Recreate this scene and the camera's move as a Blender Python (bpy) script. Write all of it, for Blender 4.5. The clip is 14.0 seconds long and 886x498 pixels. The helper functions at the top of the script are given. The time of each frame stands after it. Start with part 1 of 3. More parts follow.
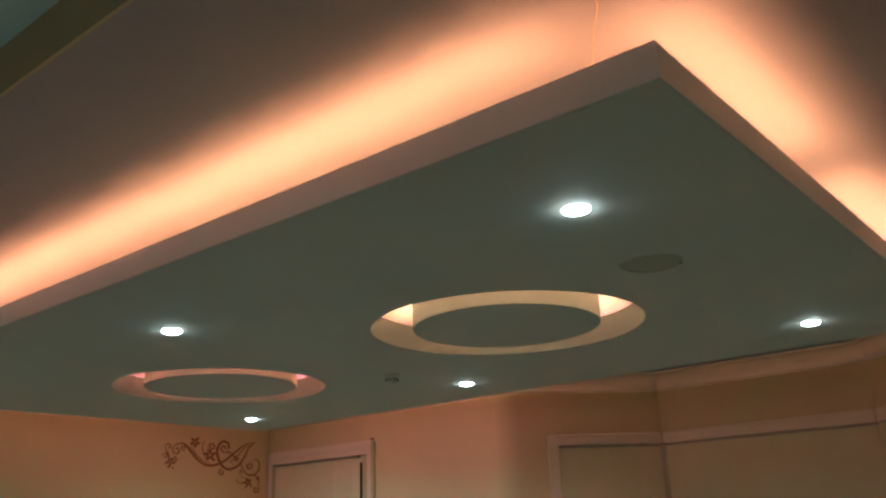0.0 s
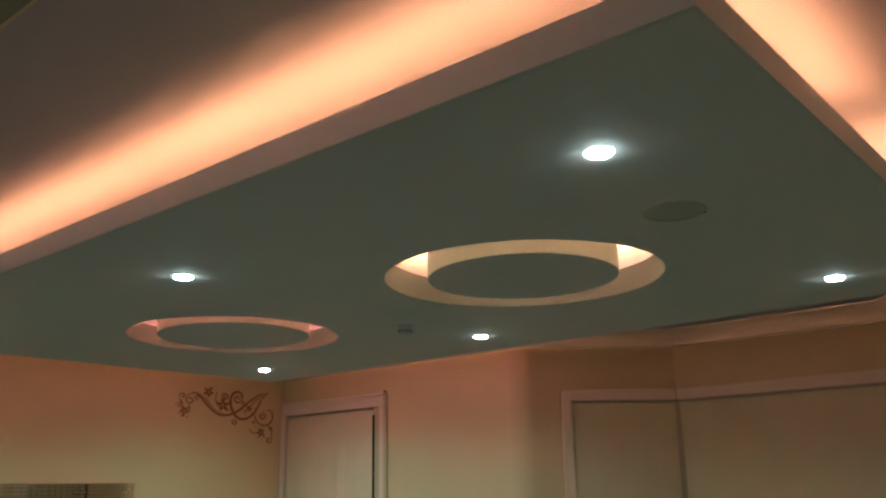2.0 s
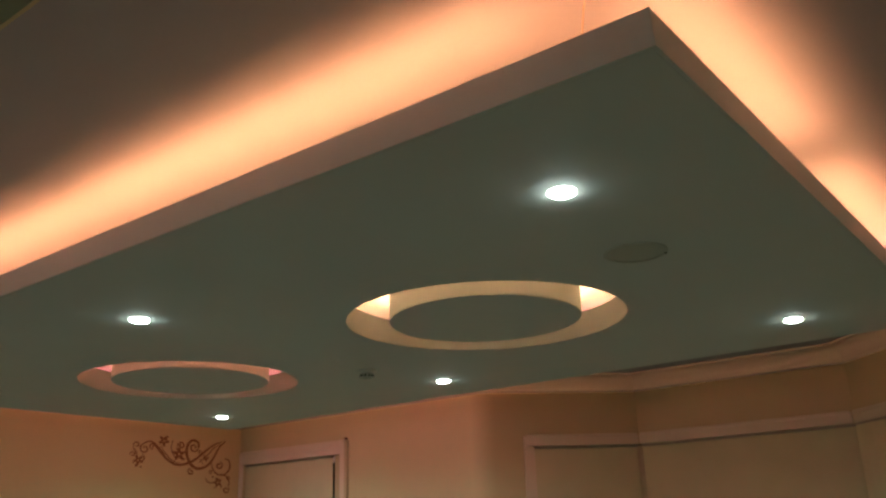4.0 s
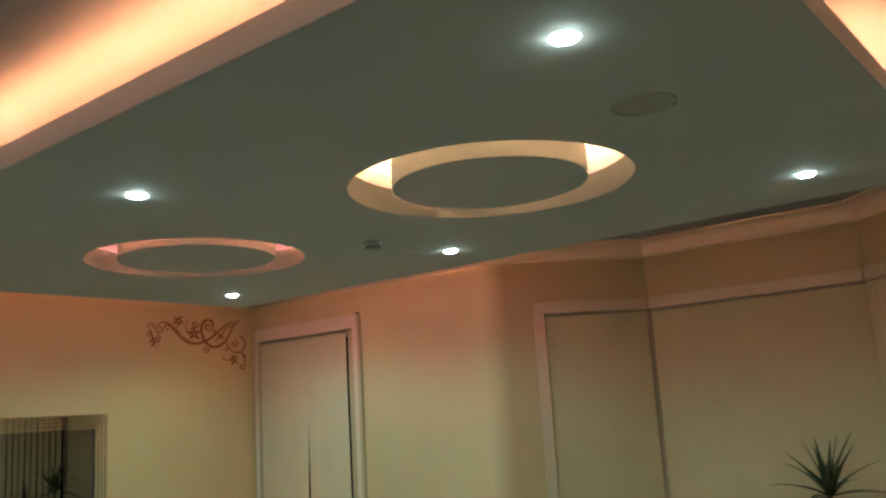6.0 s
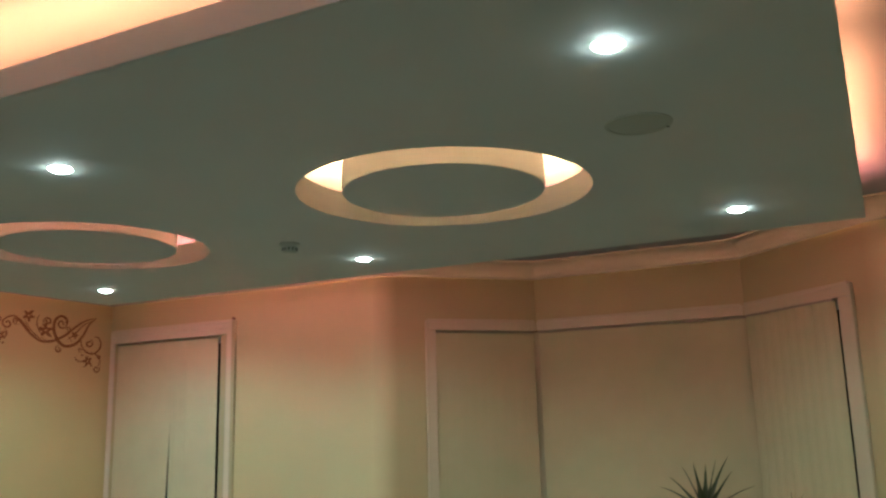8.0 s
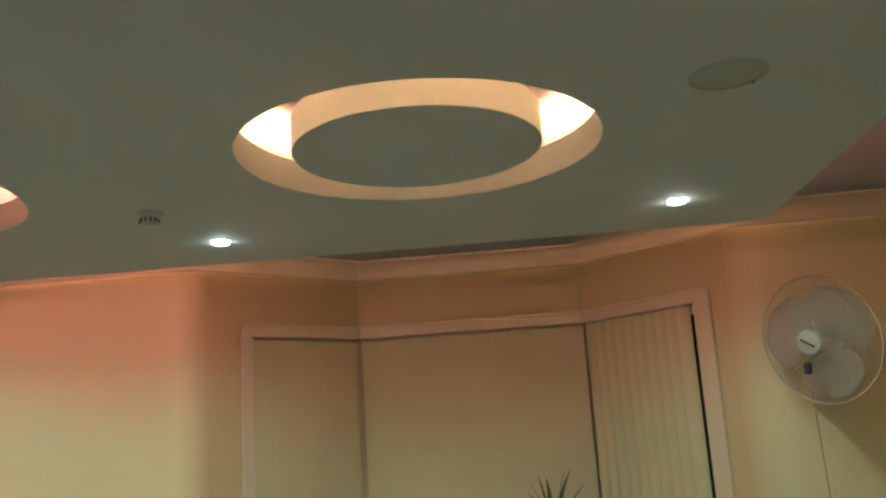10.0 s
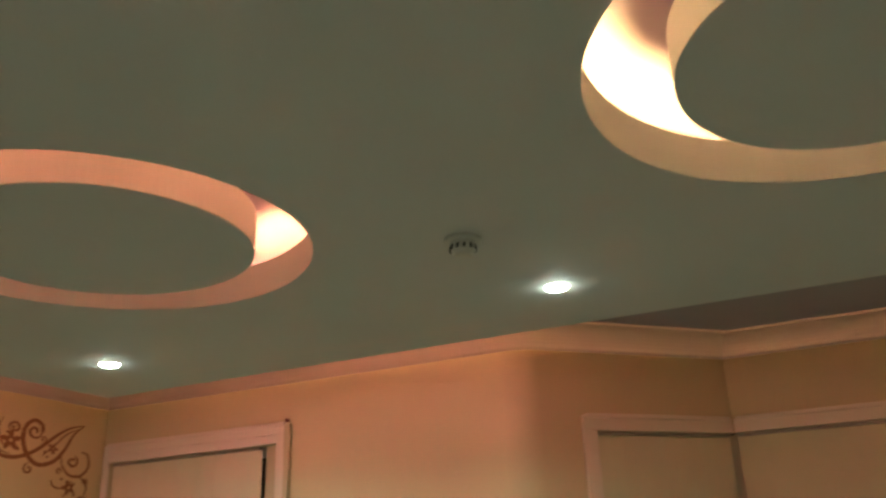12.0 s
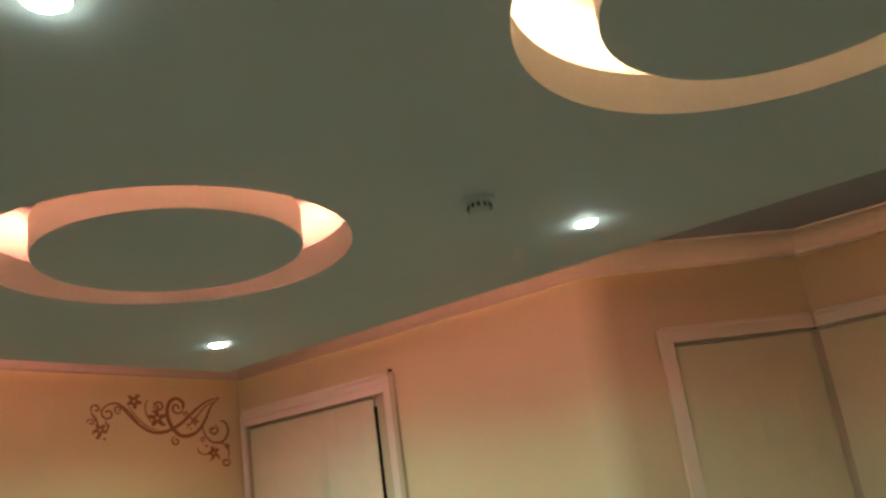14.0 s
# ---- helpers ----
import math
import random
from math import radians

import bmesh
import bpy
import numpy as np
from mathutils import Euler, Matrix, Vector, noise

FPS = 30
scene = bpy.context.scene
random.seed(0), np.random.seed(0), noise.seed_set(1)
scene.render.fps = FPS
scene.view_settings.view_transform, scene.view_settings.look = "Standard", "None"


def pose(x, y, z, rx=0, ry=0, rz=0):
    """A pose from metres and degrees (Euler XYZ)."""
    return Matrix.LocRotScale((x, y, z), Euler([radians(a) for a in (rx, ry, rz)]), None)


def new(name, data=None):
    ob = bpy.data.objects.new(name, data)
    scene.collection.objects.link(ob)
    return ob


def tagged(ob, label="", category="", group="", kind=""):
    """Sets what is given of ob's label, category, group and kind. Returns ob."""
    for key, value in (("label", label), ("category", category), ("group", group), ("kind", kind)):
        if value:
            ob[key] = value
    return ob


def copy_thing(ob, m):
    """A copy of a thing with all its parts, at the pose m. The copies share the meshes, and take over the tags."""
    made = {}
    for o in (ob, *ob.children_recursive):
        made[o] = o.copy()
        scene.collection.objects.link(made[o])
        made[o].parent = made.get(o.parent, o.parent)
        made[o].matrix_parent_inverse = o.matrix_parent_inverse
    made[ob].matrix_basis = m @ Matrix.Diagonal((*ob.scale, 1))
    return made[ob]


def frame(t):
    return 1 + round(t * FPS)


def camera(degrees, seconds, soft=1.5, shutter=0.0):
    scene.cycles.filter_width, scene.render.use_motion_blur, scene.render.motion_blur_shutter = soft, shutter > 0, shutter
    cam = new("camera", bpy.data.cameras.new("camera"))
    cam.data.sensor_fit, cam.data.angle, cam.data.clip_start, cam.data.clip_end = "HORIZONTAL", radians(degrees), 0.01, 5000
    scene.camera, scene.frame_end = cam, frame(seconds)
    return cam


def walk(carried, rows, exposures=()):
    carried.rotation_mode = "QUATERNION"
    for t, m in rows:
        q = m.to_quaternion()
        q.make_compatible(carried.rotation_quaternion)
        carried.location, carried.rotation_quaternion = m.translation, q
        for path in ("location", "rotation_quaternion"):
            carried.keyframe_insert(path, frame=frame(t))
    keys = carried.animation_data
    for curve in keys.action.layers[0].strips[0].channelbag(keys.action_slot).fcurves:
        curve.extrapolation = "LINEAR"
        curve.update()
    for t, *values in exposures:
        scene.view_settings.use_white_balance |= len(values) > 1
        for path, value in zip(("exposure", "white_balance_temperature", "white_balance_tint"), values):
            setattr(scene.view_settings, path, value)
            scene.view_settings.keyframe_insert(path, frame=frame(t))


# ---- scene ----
cam = camera(54.5, 14.0, soft=2.5, shutter=0.35)
PATH = [
    (0.0, pose(-0.000, -0.000, 1.500, 108.40, 1.94, 39.88)),
    (0.5, pose(-0.009, 0.007, 1.497, 108.36, 1.64, 40.19)),
    (1.0, pose(-0.024, 0.022, 1.489, 108.03, 1.37, 40.51)),
    (1.5, pose(-0.045, 0.044, 1.483, 106.64, 1.24, 40.57)),
    (2.0, pose(-0.064, 0.061, 1.483, 105.63, 0.98, 40.54)),
    (4.3, pose(-0.087, 0.079, 1.466, 108.82, 1.75, 37.98)),
    (4.5, pose(-0.093, 0.081, 1.464, 108.70, 1.73, 38.00)),
    (5.0, pose(-0.113, 0.104, 1.462, 106.79, 2.56, 38.65)),
    (5.3, pose(-0.102, 0.136, 1.453, 104.53, 3.13, 39.33)),
    (5.5, pose(-0.111, 0.146, 1.448, 103.22, 3.38, 39.41)),
    (6.0, pose(-0.126, 0.170, 1.429, 100.75, 3.40, 39.17)),
    (6.5, pose(-0.136, 0.189, 1.436, 100.38, 2.22, 38.76)),
    (7.0, pose(-0.216, 0.147, 1.444, 100.59, 1.55, 37.26)),
    (7.3, pose(-0.359, 0.106, 1.452, 100.84, 1.98, 32.47)),
    (7.5, pose(-0.444, 0.058, 1.454, 100.89, 1.75, 29.83)),
    (8.0, pose(-0.642, 0.016, 1.443, 101.35, 1.45, 27.22)),
    (8.5, pose(-0.970, -0.000, 1.443, 101.24, 2.61, 21.63)),
    (8.7, pose(-1.096, 0.002, 1.432, 101.15, 2.92, 19.65)),
    (10.8, pose(-2.375, 0.792, 1.478, 104.95, 3.71, 1.32)),
    (11.0, pose(-2.446, 0.909, 1.483, 107.01, 4.34, 2.22)),
    (11.2, pose(-2.465, 1.032, 1.478, 108.33, 4.45, 4.63)),
    (11.5, pose(-2.457, 1.217, 1.461, 111.06, 3.01, 12.63)),
    (11.7, pose(-2.440, 1.318, 1.459, 111.05, 1.85, 19.20)),
    (12.0, pose(-2.443, 1.482, 1.458, 110.84, 2.00, 26.23)),
    (12.2, pose(-2.439, 1.533, 1.446, 109.64, 2.18, 28.75)),
    (12.5, pose(-2.346, 1.592, 1.439, 108.07, 2.14, 34.94)),
    (12.7, pose(-2.243, 1.590, 1.436, 107.16, 3.40, 38.94)),
    (13.0, pose(-2.130, 1.569, 1.428, 107.37, 6.12, 41.38)),
    (13.2, pose(-2.085, 1.533, 1.436, 107.60, 7.15, 42.00)),
    (13.5, pose(-2.053, 1.457, 1.441, 107.39, 9.18, 41.32)),
    (13.8, pose(-2.031, 1.411, 1.430, 107.01, 8.52, 38.40)),
    (14.0, pose(-2.020, 1.391, 1.429, 107.13, 7.80, 36.90)),
]
walk(cam, PATH, [(0.0, 0.08, 6080, 9), (2.0, 0.0, 6030, 9), (4.5, 0.0, 6600, 8), (5.0, -0.03, 6550, 8), (5.5, 0.0, 6400, 8), (6.0, 0.35, 6250, 6.5),
                 (7.0, 0.55, 5980, 6.5), (8.5, 0.55, 6080, 6.5), (10.8, 0.84, 6600, 9.5), (11.2, 0.78, 6650, 9.5), (11.5, 0.68, 6900, 10.5), (12.0, 0.59, 7050, 11.5), (14.0, 0.60, 6500, 7.5)])

# ---- light ----
world = bpy.data.worlds.new("night")
world.use_nodes = True
world.node_tree.nodes["Background"].inputs[0].default_value = (0.01, 0.012, 0.02, 1)
world.node_tree.nodes["Background"].inputs[1].default_value = 0.15
scene.world = world
DOWNLIGHT_W = 31.5
DOWNLIGHT_RGB = (0.79, 1.0, 0.94)
LED_RGB = (1.0, 0.375, 0.16)
LED_POWER = 53.0
LED_FAR = ((1.0, 0.275, 0.25), 115.0)
LED_SIDE = ((1.0, 0.285, 0.25), 95.0)
RING_ONE = ((1.0, 0.585, 0.235), 195.0)
RING_TWO = ((1.0, 0.335, 0.158), 132.0)

# ---- plan, in metres ----
ZP = 2.40            # underside of the hung panel
ZT = 2.497           # top of its upstand
ZS = 2.459           # top of the slab inside the upstand
ZR = 2.522           # top of the collars round the cut-outs
ZC = 2.67            # the room's ceiling
ZH = 2.825           # the higher ceiling beyond the step
X0, X1, Y0, Y1 = -5.997, -0.665, 1.558, 4.764
RINGS = [(-2.240, 3.187), (-4.375, 3.175)]
R_OUT = 0.626
WL, WR, WB, WF = -6.832, 0.80, 5.559, -0.75
STEP_Y = 0.857
BAY = [(-3.973, 5.559), (-3.093, 6.44), (-1.504, 6.44), (-0.624, 5.559)]
THICK = 0.14


# ---- materials ----
def paint(name, rgb, rough=0.6, grain=60.0, bump=0.06, vary=0.05, broad=1.3, metal=0.0):
    """A painted or plain surface with fine relief and faint broad unevenness."""
    m = bpy.data.materials.new(name)
    m.use_nodes = True
    nt = m.node_tree
    b = nt.nodes["Principled BSDF"]
    b.inputs["Roughness"].default_value = rough
    b.inputs["Metallic"].default_value = metal
    n1 = nt.nodes.new("ShaderNodeTexNoise")
    n1.inputs["Scale"].default_value, n1.inputs["Detail"].default_value = broad, 4
    n2 = nt.nodes.new("ShaderNodeTexNoise")
    n2.inputs["Scale"].default_value, n2.inputs["Detail"].default_value = grain, 3
    geo = nt.nodes.new("ShaderNodeNewGeometry")
    for n in (n1, n2):
        nt.links.new(geo.outputs["Position"], n.inputs["Vector"])
    add = nt.nodes.new("ShaderNodeMath")
    add.operation = "MULTIPLY_ADD"
    nt.links.new(n2.outputs["Fac"], add.inputs[0])
    add.inputs[1].default_value = 0.35
    nt.links.new(n1.outputs["Fac"], add.inputs[2])
    ramp = nt.nodes.new("ShaderNodeMapRange")
    ramp.inputs["From Min"].default_value, ramp.inputs["From Max"].default_value = 0.35, 1.0
    ramp.inputs["To Min"].default_value, ramp.inputs["To Max"].default_value = 1 - vary, 1 + vary
    nt.links.new(add.outputs[0], ramp.inputs["Value"])
    mul = nt.nodes.new("ShaderNodeVectorMath")
    mul.operation = "SCALE"
    mul.inputs[0].default_value = rgb
    nt.links.new(ramp.outputs["Result"], mul.inputs["Scale"])
    nt.links.new(mul.outputs[0], b.inputs["Base Color"])
    bp = nt.nodes.new("ShaderNodeBump")
    bp.inputs["Strength"].default_value, bp.inputs["Distance"].default_value = bump, 0.004
    nt.links.new(n2.outputs["Fac"], bp.inputs["Height"])
    nt.links.new(bp.outputs["Normal"], b.inputs["Normal"])
    return m


def glow(name, rgb, strength):
    m = bpy.data.materials.new(name)
    m.use_nodes = True
    b = m.node_tree.nodes["Principled BSDF"]
    b.inputs["Base Color"].default_value = (0.8, 0.8, 0.8, 1)
    b.inputs["Emission Color"].default_value = (*rgb, 1)
    b.inputs["Emission Strength"].default_value = strength
    return m


def glassy(name, rgb, rough, metal=0.0, alpha=1.0):
    m = bpy.data.materials.new(name)
    m.use_nodes = True
    b = m.node_tree.nodes["Principled BSDF"]
    b.inputs["Base Color"].default_value = (*rgb, 1)
    b.inputs["Roughness"].default_value = rough
    b.inputs["Metallic"].default_value = metal
    b.inputs["Alpha"].default_value = alpha
    return m


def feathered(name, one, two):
    """A wall paint with soft shading painted in: one colour fades into another along x."""
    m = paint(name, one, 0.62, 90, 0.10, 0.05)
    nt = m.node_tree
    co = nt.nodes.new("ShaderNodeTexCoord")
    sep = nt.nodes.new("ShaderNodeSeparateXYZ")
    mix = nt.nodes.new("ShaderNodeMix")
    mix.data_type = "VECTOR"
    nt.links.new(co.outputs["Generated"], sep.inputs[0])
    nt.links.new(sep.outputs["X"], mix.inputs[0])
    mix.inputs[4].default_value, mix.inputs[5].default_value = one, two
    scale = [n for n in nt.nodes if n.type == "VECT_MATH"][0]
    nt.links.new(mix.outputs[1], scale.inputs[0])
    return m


# the bay's dimness is painted in: its walls take a darker wall colour
WALL_RGB, BAY_SHADE_RGB = (0.62, 0.53, 0.30), (0.45, 0.352, 0.18)
WALL_EASE = [feathered("shade_into_bay", WALL_RGB, BAY_SHADE_RGB), feathered("shade_out_of_bay", BAY_SHADE_RGB, WALL_RGB)]
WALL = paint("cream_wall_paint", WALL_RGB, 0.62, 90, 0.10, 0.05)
WALL_SHADED = paint("shaded_bay_wall", BAY_SHADE_RGB, 0.62, 90, 0.10, 0.05)
WALL_WARM = paint("mustard_wall_paint", (0.63, 0.50, 0.25), 0.62, 90, 0.10, 0.05)
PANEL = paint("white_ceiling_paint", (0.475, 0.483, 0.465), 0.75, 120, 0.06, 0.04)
# paler than the panel: stands in for light falling on the fascia
FASCIA_LIT = paint("fascia_lit_paint", (0.92, 0.90, 0.97), 0.6, 120, 0.05, 0.04)
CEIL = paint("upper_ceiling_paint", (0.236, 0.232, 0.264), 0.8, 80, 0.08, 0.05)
# blue stands in for cool light on the higher ceiling
HIGH = paint("cool_lit_ceiling", (0.60, 0.82, 0.88), 0.8, 80, 0.08, 0.05)
# dark olive is the unlit look of the step face, put into its colour
STEPM = paint("bulkhead_shade", (0.35, 0.30, 0.18), 0.7, 80, 0.08, 0.05)
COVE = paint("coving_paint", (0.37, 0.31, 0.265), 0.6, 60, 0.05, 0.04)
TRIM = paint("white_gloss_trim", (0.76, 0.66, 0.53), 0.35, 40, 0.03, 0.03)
# bay casings: a darker tone than the narrow window's trim
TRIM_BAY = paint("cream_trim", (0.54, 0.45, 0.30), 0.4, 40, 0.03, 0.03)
CARPET = paint("beige_carpet", (0.29, 0.27, 0.22), 0.95, 300, 0.6, 0.12, 2.0)
# two tones of blind cloth: darker in the bay, lighter at the narrow window
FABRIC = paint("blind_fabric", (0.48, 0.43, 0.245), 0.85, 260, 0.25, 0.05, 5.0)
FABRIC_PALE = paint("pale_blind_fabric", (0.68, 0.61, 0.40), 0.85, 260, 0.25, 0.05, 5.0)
# olive stands in for shade on jamb, corner posts and the casing's outer edge
JAMB_SHADE = paint("olive_shade_paint", (0.53, 0.45, 0.27), 0.5, 40, 0.03, 0.05)
# rail colour darkened to draw the shadow line above the louvres
RAIL = paint("shadowed_rail", (0.29, 0.24, 0.18), 0.5, 60, 0.03, 0.04)
UPVC = paint("white_window_plastic", (0.7, 0.7, 0.68), 0.35, 40, 0.02, 0.03)
NIGHT = glassy("night_glass", (0.012, 0.013, 0.016), 0.03)
MIRROR = glassy("mirror_silver", (0.35, 0.35, 0.32), 0.015, 1.0)
BEVEL_MIRROR = glassy("bevelled_mirror", (0.80, 0.78, 0.68), 0.03, 1.0)
BACKING = paint("dark_backing", (0.05, 0.045, 0.04), 0.6)
DECAL = paint("brown_vinyl", (0.25, 0.105, 0.028), 0.5, 50, 0.02, 0.10, 6.0)
PLASTIC = paint("white_plastic", (0.62, 0.62, 0.57), 0.4, 60, 0.02, 0.03)
DULL = paint("dulled_plastic", (0.47, 0.47, 0.42), 0.5, 60, 0.02, 0.05)
HUB = paint("fan_hub_plastic", (0.29, 0.28, 0.23), 0.5, 60, 0.02, 0.04)
GREYPL = paint("grey_plastic", (0.36, 0.30, 0.22), 0.45, 60, 0.02, 0.05)
SLOT = paint("dark_slot", (0.012, 0.012, 0.012), 0.7)
VENT = paint("shaded_vent", (0.07, 0.07, 0.06), 0.7)
GRILLE = paint("speaker_grille", (0.385, 0.385, 0.335), 0.7, 500, 0.5, 0.08)
LEAF = paint("dark_green_leaf", (0.035, 0.060, 0.018), 0.45, 40, 0.10, 0.30, 9.0)
STEM = paint("grey_brown_stem", (0.14, 0.11, 0.07), 0.85, 60, 0.5, 0.2, 12.0)
POT = paint("terracotta_pot", (0.30, 0.14, 0.07), 0.75, 60, 0.15, 0.12, 6.0)
SOIL = paint("potting_soil", (0.03, 0.022, 0.015), 0.95, 90, 0.8, 0.2)
CABLE = paint("pale_cable", (0.34, 0.22, 0.14), 0.6)
RUST = paint("red_brown_hook", (0.16, 0.03, 0.02), 0.5)
BLADE = glassy("smoked_fan_blade", (0.31, 0.245, 0.17), 0.45, 0.0, 0.85)
LED_MAT = glow("warm_led_tape", LED_RGB, LED_POWER)
LED_WALL = glow("rosy_led_tape", *LED_FAR)
LED_BAY = glow("weak_rosy_led_tape", (1.0, 0.25, 0.235), 96.0)
LED_LEFT = glow("rosy_side_led_tape", *LED_SIDE)
LED_ONE = glow("amber_led_tape", *RING_ONE)
LED_TWO = glow("rose_led_tape", *RING_TWO)
LENS = glow("downlight_lens", DOWNLIGHT_RGB, 105.0)
CORD = paint("pale_cord", (0.45, 0.32, 0.22), 0.6)
PALE = paint("bounce_wall_paint", (0.82, 0.82, 0.82), 0.62, 90, 0.10, 0.05)


# ---- mesh helpers ----
def part(name, bm, material, parent=None, label="", smooth=False):
    me = bpy.data.meshes.new(name)
    bmesh.ops.recalc_face_normals(bm, faces=bm.faces[:])
    bm.to_mesh(me)
    bm.free()
    me.materials.append(material)
    if smooth:
        me.shade_smooth()
        me.set_sharp_from_angle(angle=radians(40))
    ob = new(name, me)
    if parent is not None:
        ob.parent = parent
    if label:
        ob["label"] = label
    return ob


def empty(name, m=None):
    ob = new(name)
    ob.empty_display_size = 0.1
    if m is not None:
        ob.matrix_basis = m
    return ob


def block(bm, x0, x1, y0, y1, z0, z1, bevel=0.0):
    m = Matrix.LocRotScale(((x0 + x1) / 2, (y0 + y1) / 2, (z0 + z1) / 2), None, (x1 - x0, y1 - y0, z1 - z0))
    made = bmesh.ops.create_cube(bm, size=1, matrix=m)
    if bevel:
        edges = list({e for v in made["verts"] for e in v.link_edges})
        bmesh.ops.bevel(bm, geom=edges, offset=bevel, segments=2, affect="EDGES", profile=0.6)
    return bm


def boxed(x0, x1, y0, y1, z0, z1, bevel=0.0):
    return block(bmesh.new(), x0, x1, y0, y1, z0, z1, bevel)


def lathe(profile, steps=48, close=False):
    """A body turned round z from (radius, height) pairs."""
    bm = bmesh.new()
    rings = []
    for r, z in profile:
        if r < 1e-6:
            rings.append([bm.verts.new((0, 0, z))])
        else:
            rings.append([bm.verts.new((r * math.cos(2 * math.pi * i / steps), r * math.sin(2 * math.pi * i / steps), z)) for i in range(steps)])
    pairs = list(zip(rings, rings[1:] + ([rings[0]] if close else [])))
    for a, b in pairs[: None if close else len(rings) - 1]:
        for i in range(steps):
            j = (i + 1) % steps
            if len(a) == 1 and len(b) == 1:
                continue
            if len(a) == 1:
                bm.faces.new((a[0], b[i], b[j]))
            elif len(b) == 1:
                bm.faces.new((a[i], a[j], b[0]))
            else:
                bm.faces.new((a[i], a[j], b[j], b[i]))
    return bm


def tube(points, radius, sides=8, taper=1.0, bm=None):
    """A round bar along points."""
    bm = bm or bmesh.new()
    pts = [Vector(p) for p in points]
    rings = []
    for i, p in enumerate(pts):
        d = (pts[min(i + 1, len(pts) - 1)] - pts[max(i - 1, 0)]).normalized()
        q = d.to_track_quat("Z", "Y")
        r = radius * (1 + (taper - 1) * i / max(1, len(pts) - 1))
        rings.append([bm.verts.new(p + q @ Vector((r * math.cos(2 * math.pi * k / sides), r * math.sin(2 * math.pi * k / sides), 0))) for k in range(sides)])
    for a, b in zip(rings, rings[1:]):
        for k in range(sides):
            bm.faces.new((a[k], a[(k + 1) % sides], b[(k + 1) % sides], b[k]))
    bm.faces.new(rings[0][::-1])
    bm.faces.new(rings[-1])
    return bm


def sweep(path, profile):
    """Carries a profile of (inward, height) pairs along a plan line, mitred at its corners; the room lies to the right of the line."""
    bm = bmesh.new()
    pts = [Vector(p) for p in path]
    rows = []
    for i, p in enumerate(pts):
        ds = []
        if i > 0:
            ds.append((p - pts[i - 1]).normalized())
        if i < len(pts) - 1:
            ds.append((pts[i + 1] - p).normalized())
        ns = [Vector((d.y, -d.x)) for d in ds]
        n = sum(ns, Vector((0, 0))).normalized()
        n = n / n.dot(ns[0])
        rows.append([bm.verts.new((p.x + n.x * a, p.y + n.y * a, z)) for a, z in profile])
    k = len(profile)
    for a, b in zip(rows, rows[1:]):
        for i in range(k):
            j = (i + 1) % k
            bm.faces.new((a[i], a[j], b[j], b[i]))
    bm.faces.new(rows[0])
    bm.faces.new(rows[-1][::-1])
    return bm


def along(p0, p1):
    """The frame of a wall that runs from p0 to p1: x along it, y into the wall (out of the room), z up."""
    d = (Vector(p1) - Vector(p0)).normalized()
    return Matrix(((d.x, -d.y, 0, p0[0]), (d.y, d.x, 0, p0[1]), (0, 0, 1, 0), (0, 0, 0, 1)))


def structure(name, bm, material, label, category, m=None, parent=None):
    ob = part(name, bm, material, parent)
    if m is not None:
        ob.matrix_basis = m
    if parent is None:
        tagged(ob, label, category, kind="structure")
    return ob


# ---- room shell ----
structure("floor", boxed(WL - 0.2, WR + 0.2, WF - 0.2, 6.7, -0.10, 0.0), CARPET, "beige cut-pile carpet floor of the room", "floor")
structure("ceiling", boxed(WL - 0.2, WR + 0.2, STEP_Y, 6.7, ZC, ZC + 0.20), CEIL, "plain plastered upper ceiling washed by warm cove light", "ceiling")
structure("ceiling_high", boxed(WL - 0.2, WR + 0.2, WF - 0.2, STEP_Y, ZH, ZH + 0.05), HIGH, "higher ceiling beyond the step, cool light painted in as blue-grey", "ceiling")
structure("trim_step", boxed(WL, WR, STEP_Y - 0.012, STEP_Y - 0.002, ZC - 0.004, ZH), STEPM, "face of the ceiling step, its shade painted in dark olive", "bulkhead")
structure("wall_left", boxed(WL - THICK, WL, WF, WB + THICK, 0, ZC), WALL_WARM, "mustard cream painted side wall lit pink along its top", "wall")
structure("wall_left_upper", boxed(WL - THICK, WL, WF, STEP_Y - 0.02, ZC + 0.003, ZH), WALL_WARM, "cream painted wall strip below the higher ceiling", "wall")
# right and front walls are unseen, set close to bounce light onto the fascia
structure("wall_right", boxed(WR, WR + THICK, WF, WB + THICK, 0, ZH), WALL, "cream painted side wall", "wall")
structure("wall_front", boxed(WL - THICK, WR + THICK, WF - THICK, WF, 0, ZH), PALE, "unseen pale wall behind the viewer, placed to bounce light", "wall")

EASE = 0.10
NW = (-6.775, -5.455, 0.60, 2.200)      # opening of the narrow window
bm = bmesh.new()
block(bm, WL, NW[0], WB, WB + THICK, 0, ZC)
block(bm, NW[1], BAY[0][0] - EASE, WB, WB + THICK, 0, ZC)
block(bm, NW[0], NW[1], WB, WB + THICK, NW[3], ZC)
block(bm, NW[0], NW[1], WB, WB + THICK, 0, NW[2])
structure("wall_back", bm, WALL, "cream painted end wall with a tall narrow window", "wall")
structure("wall_back_side", boxed(BAY[3][0] + EASE, WR, WB, WB + THICK, 0, ZC), WALL, "cream painted end wall beside the bay", "wall")

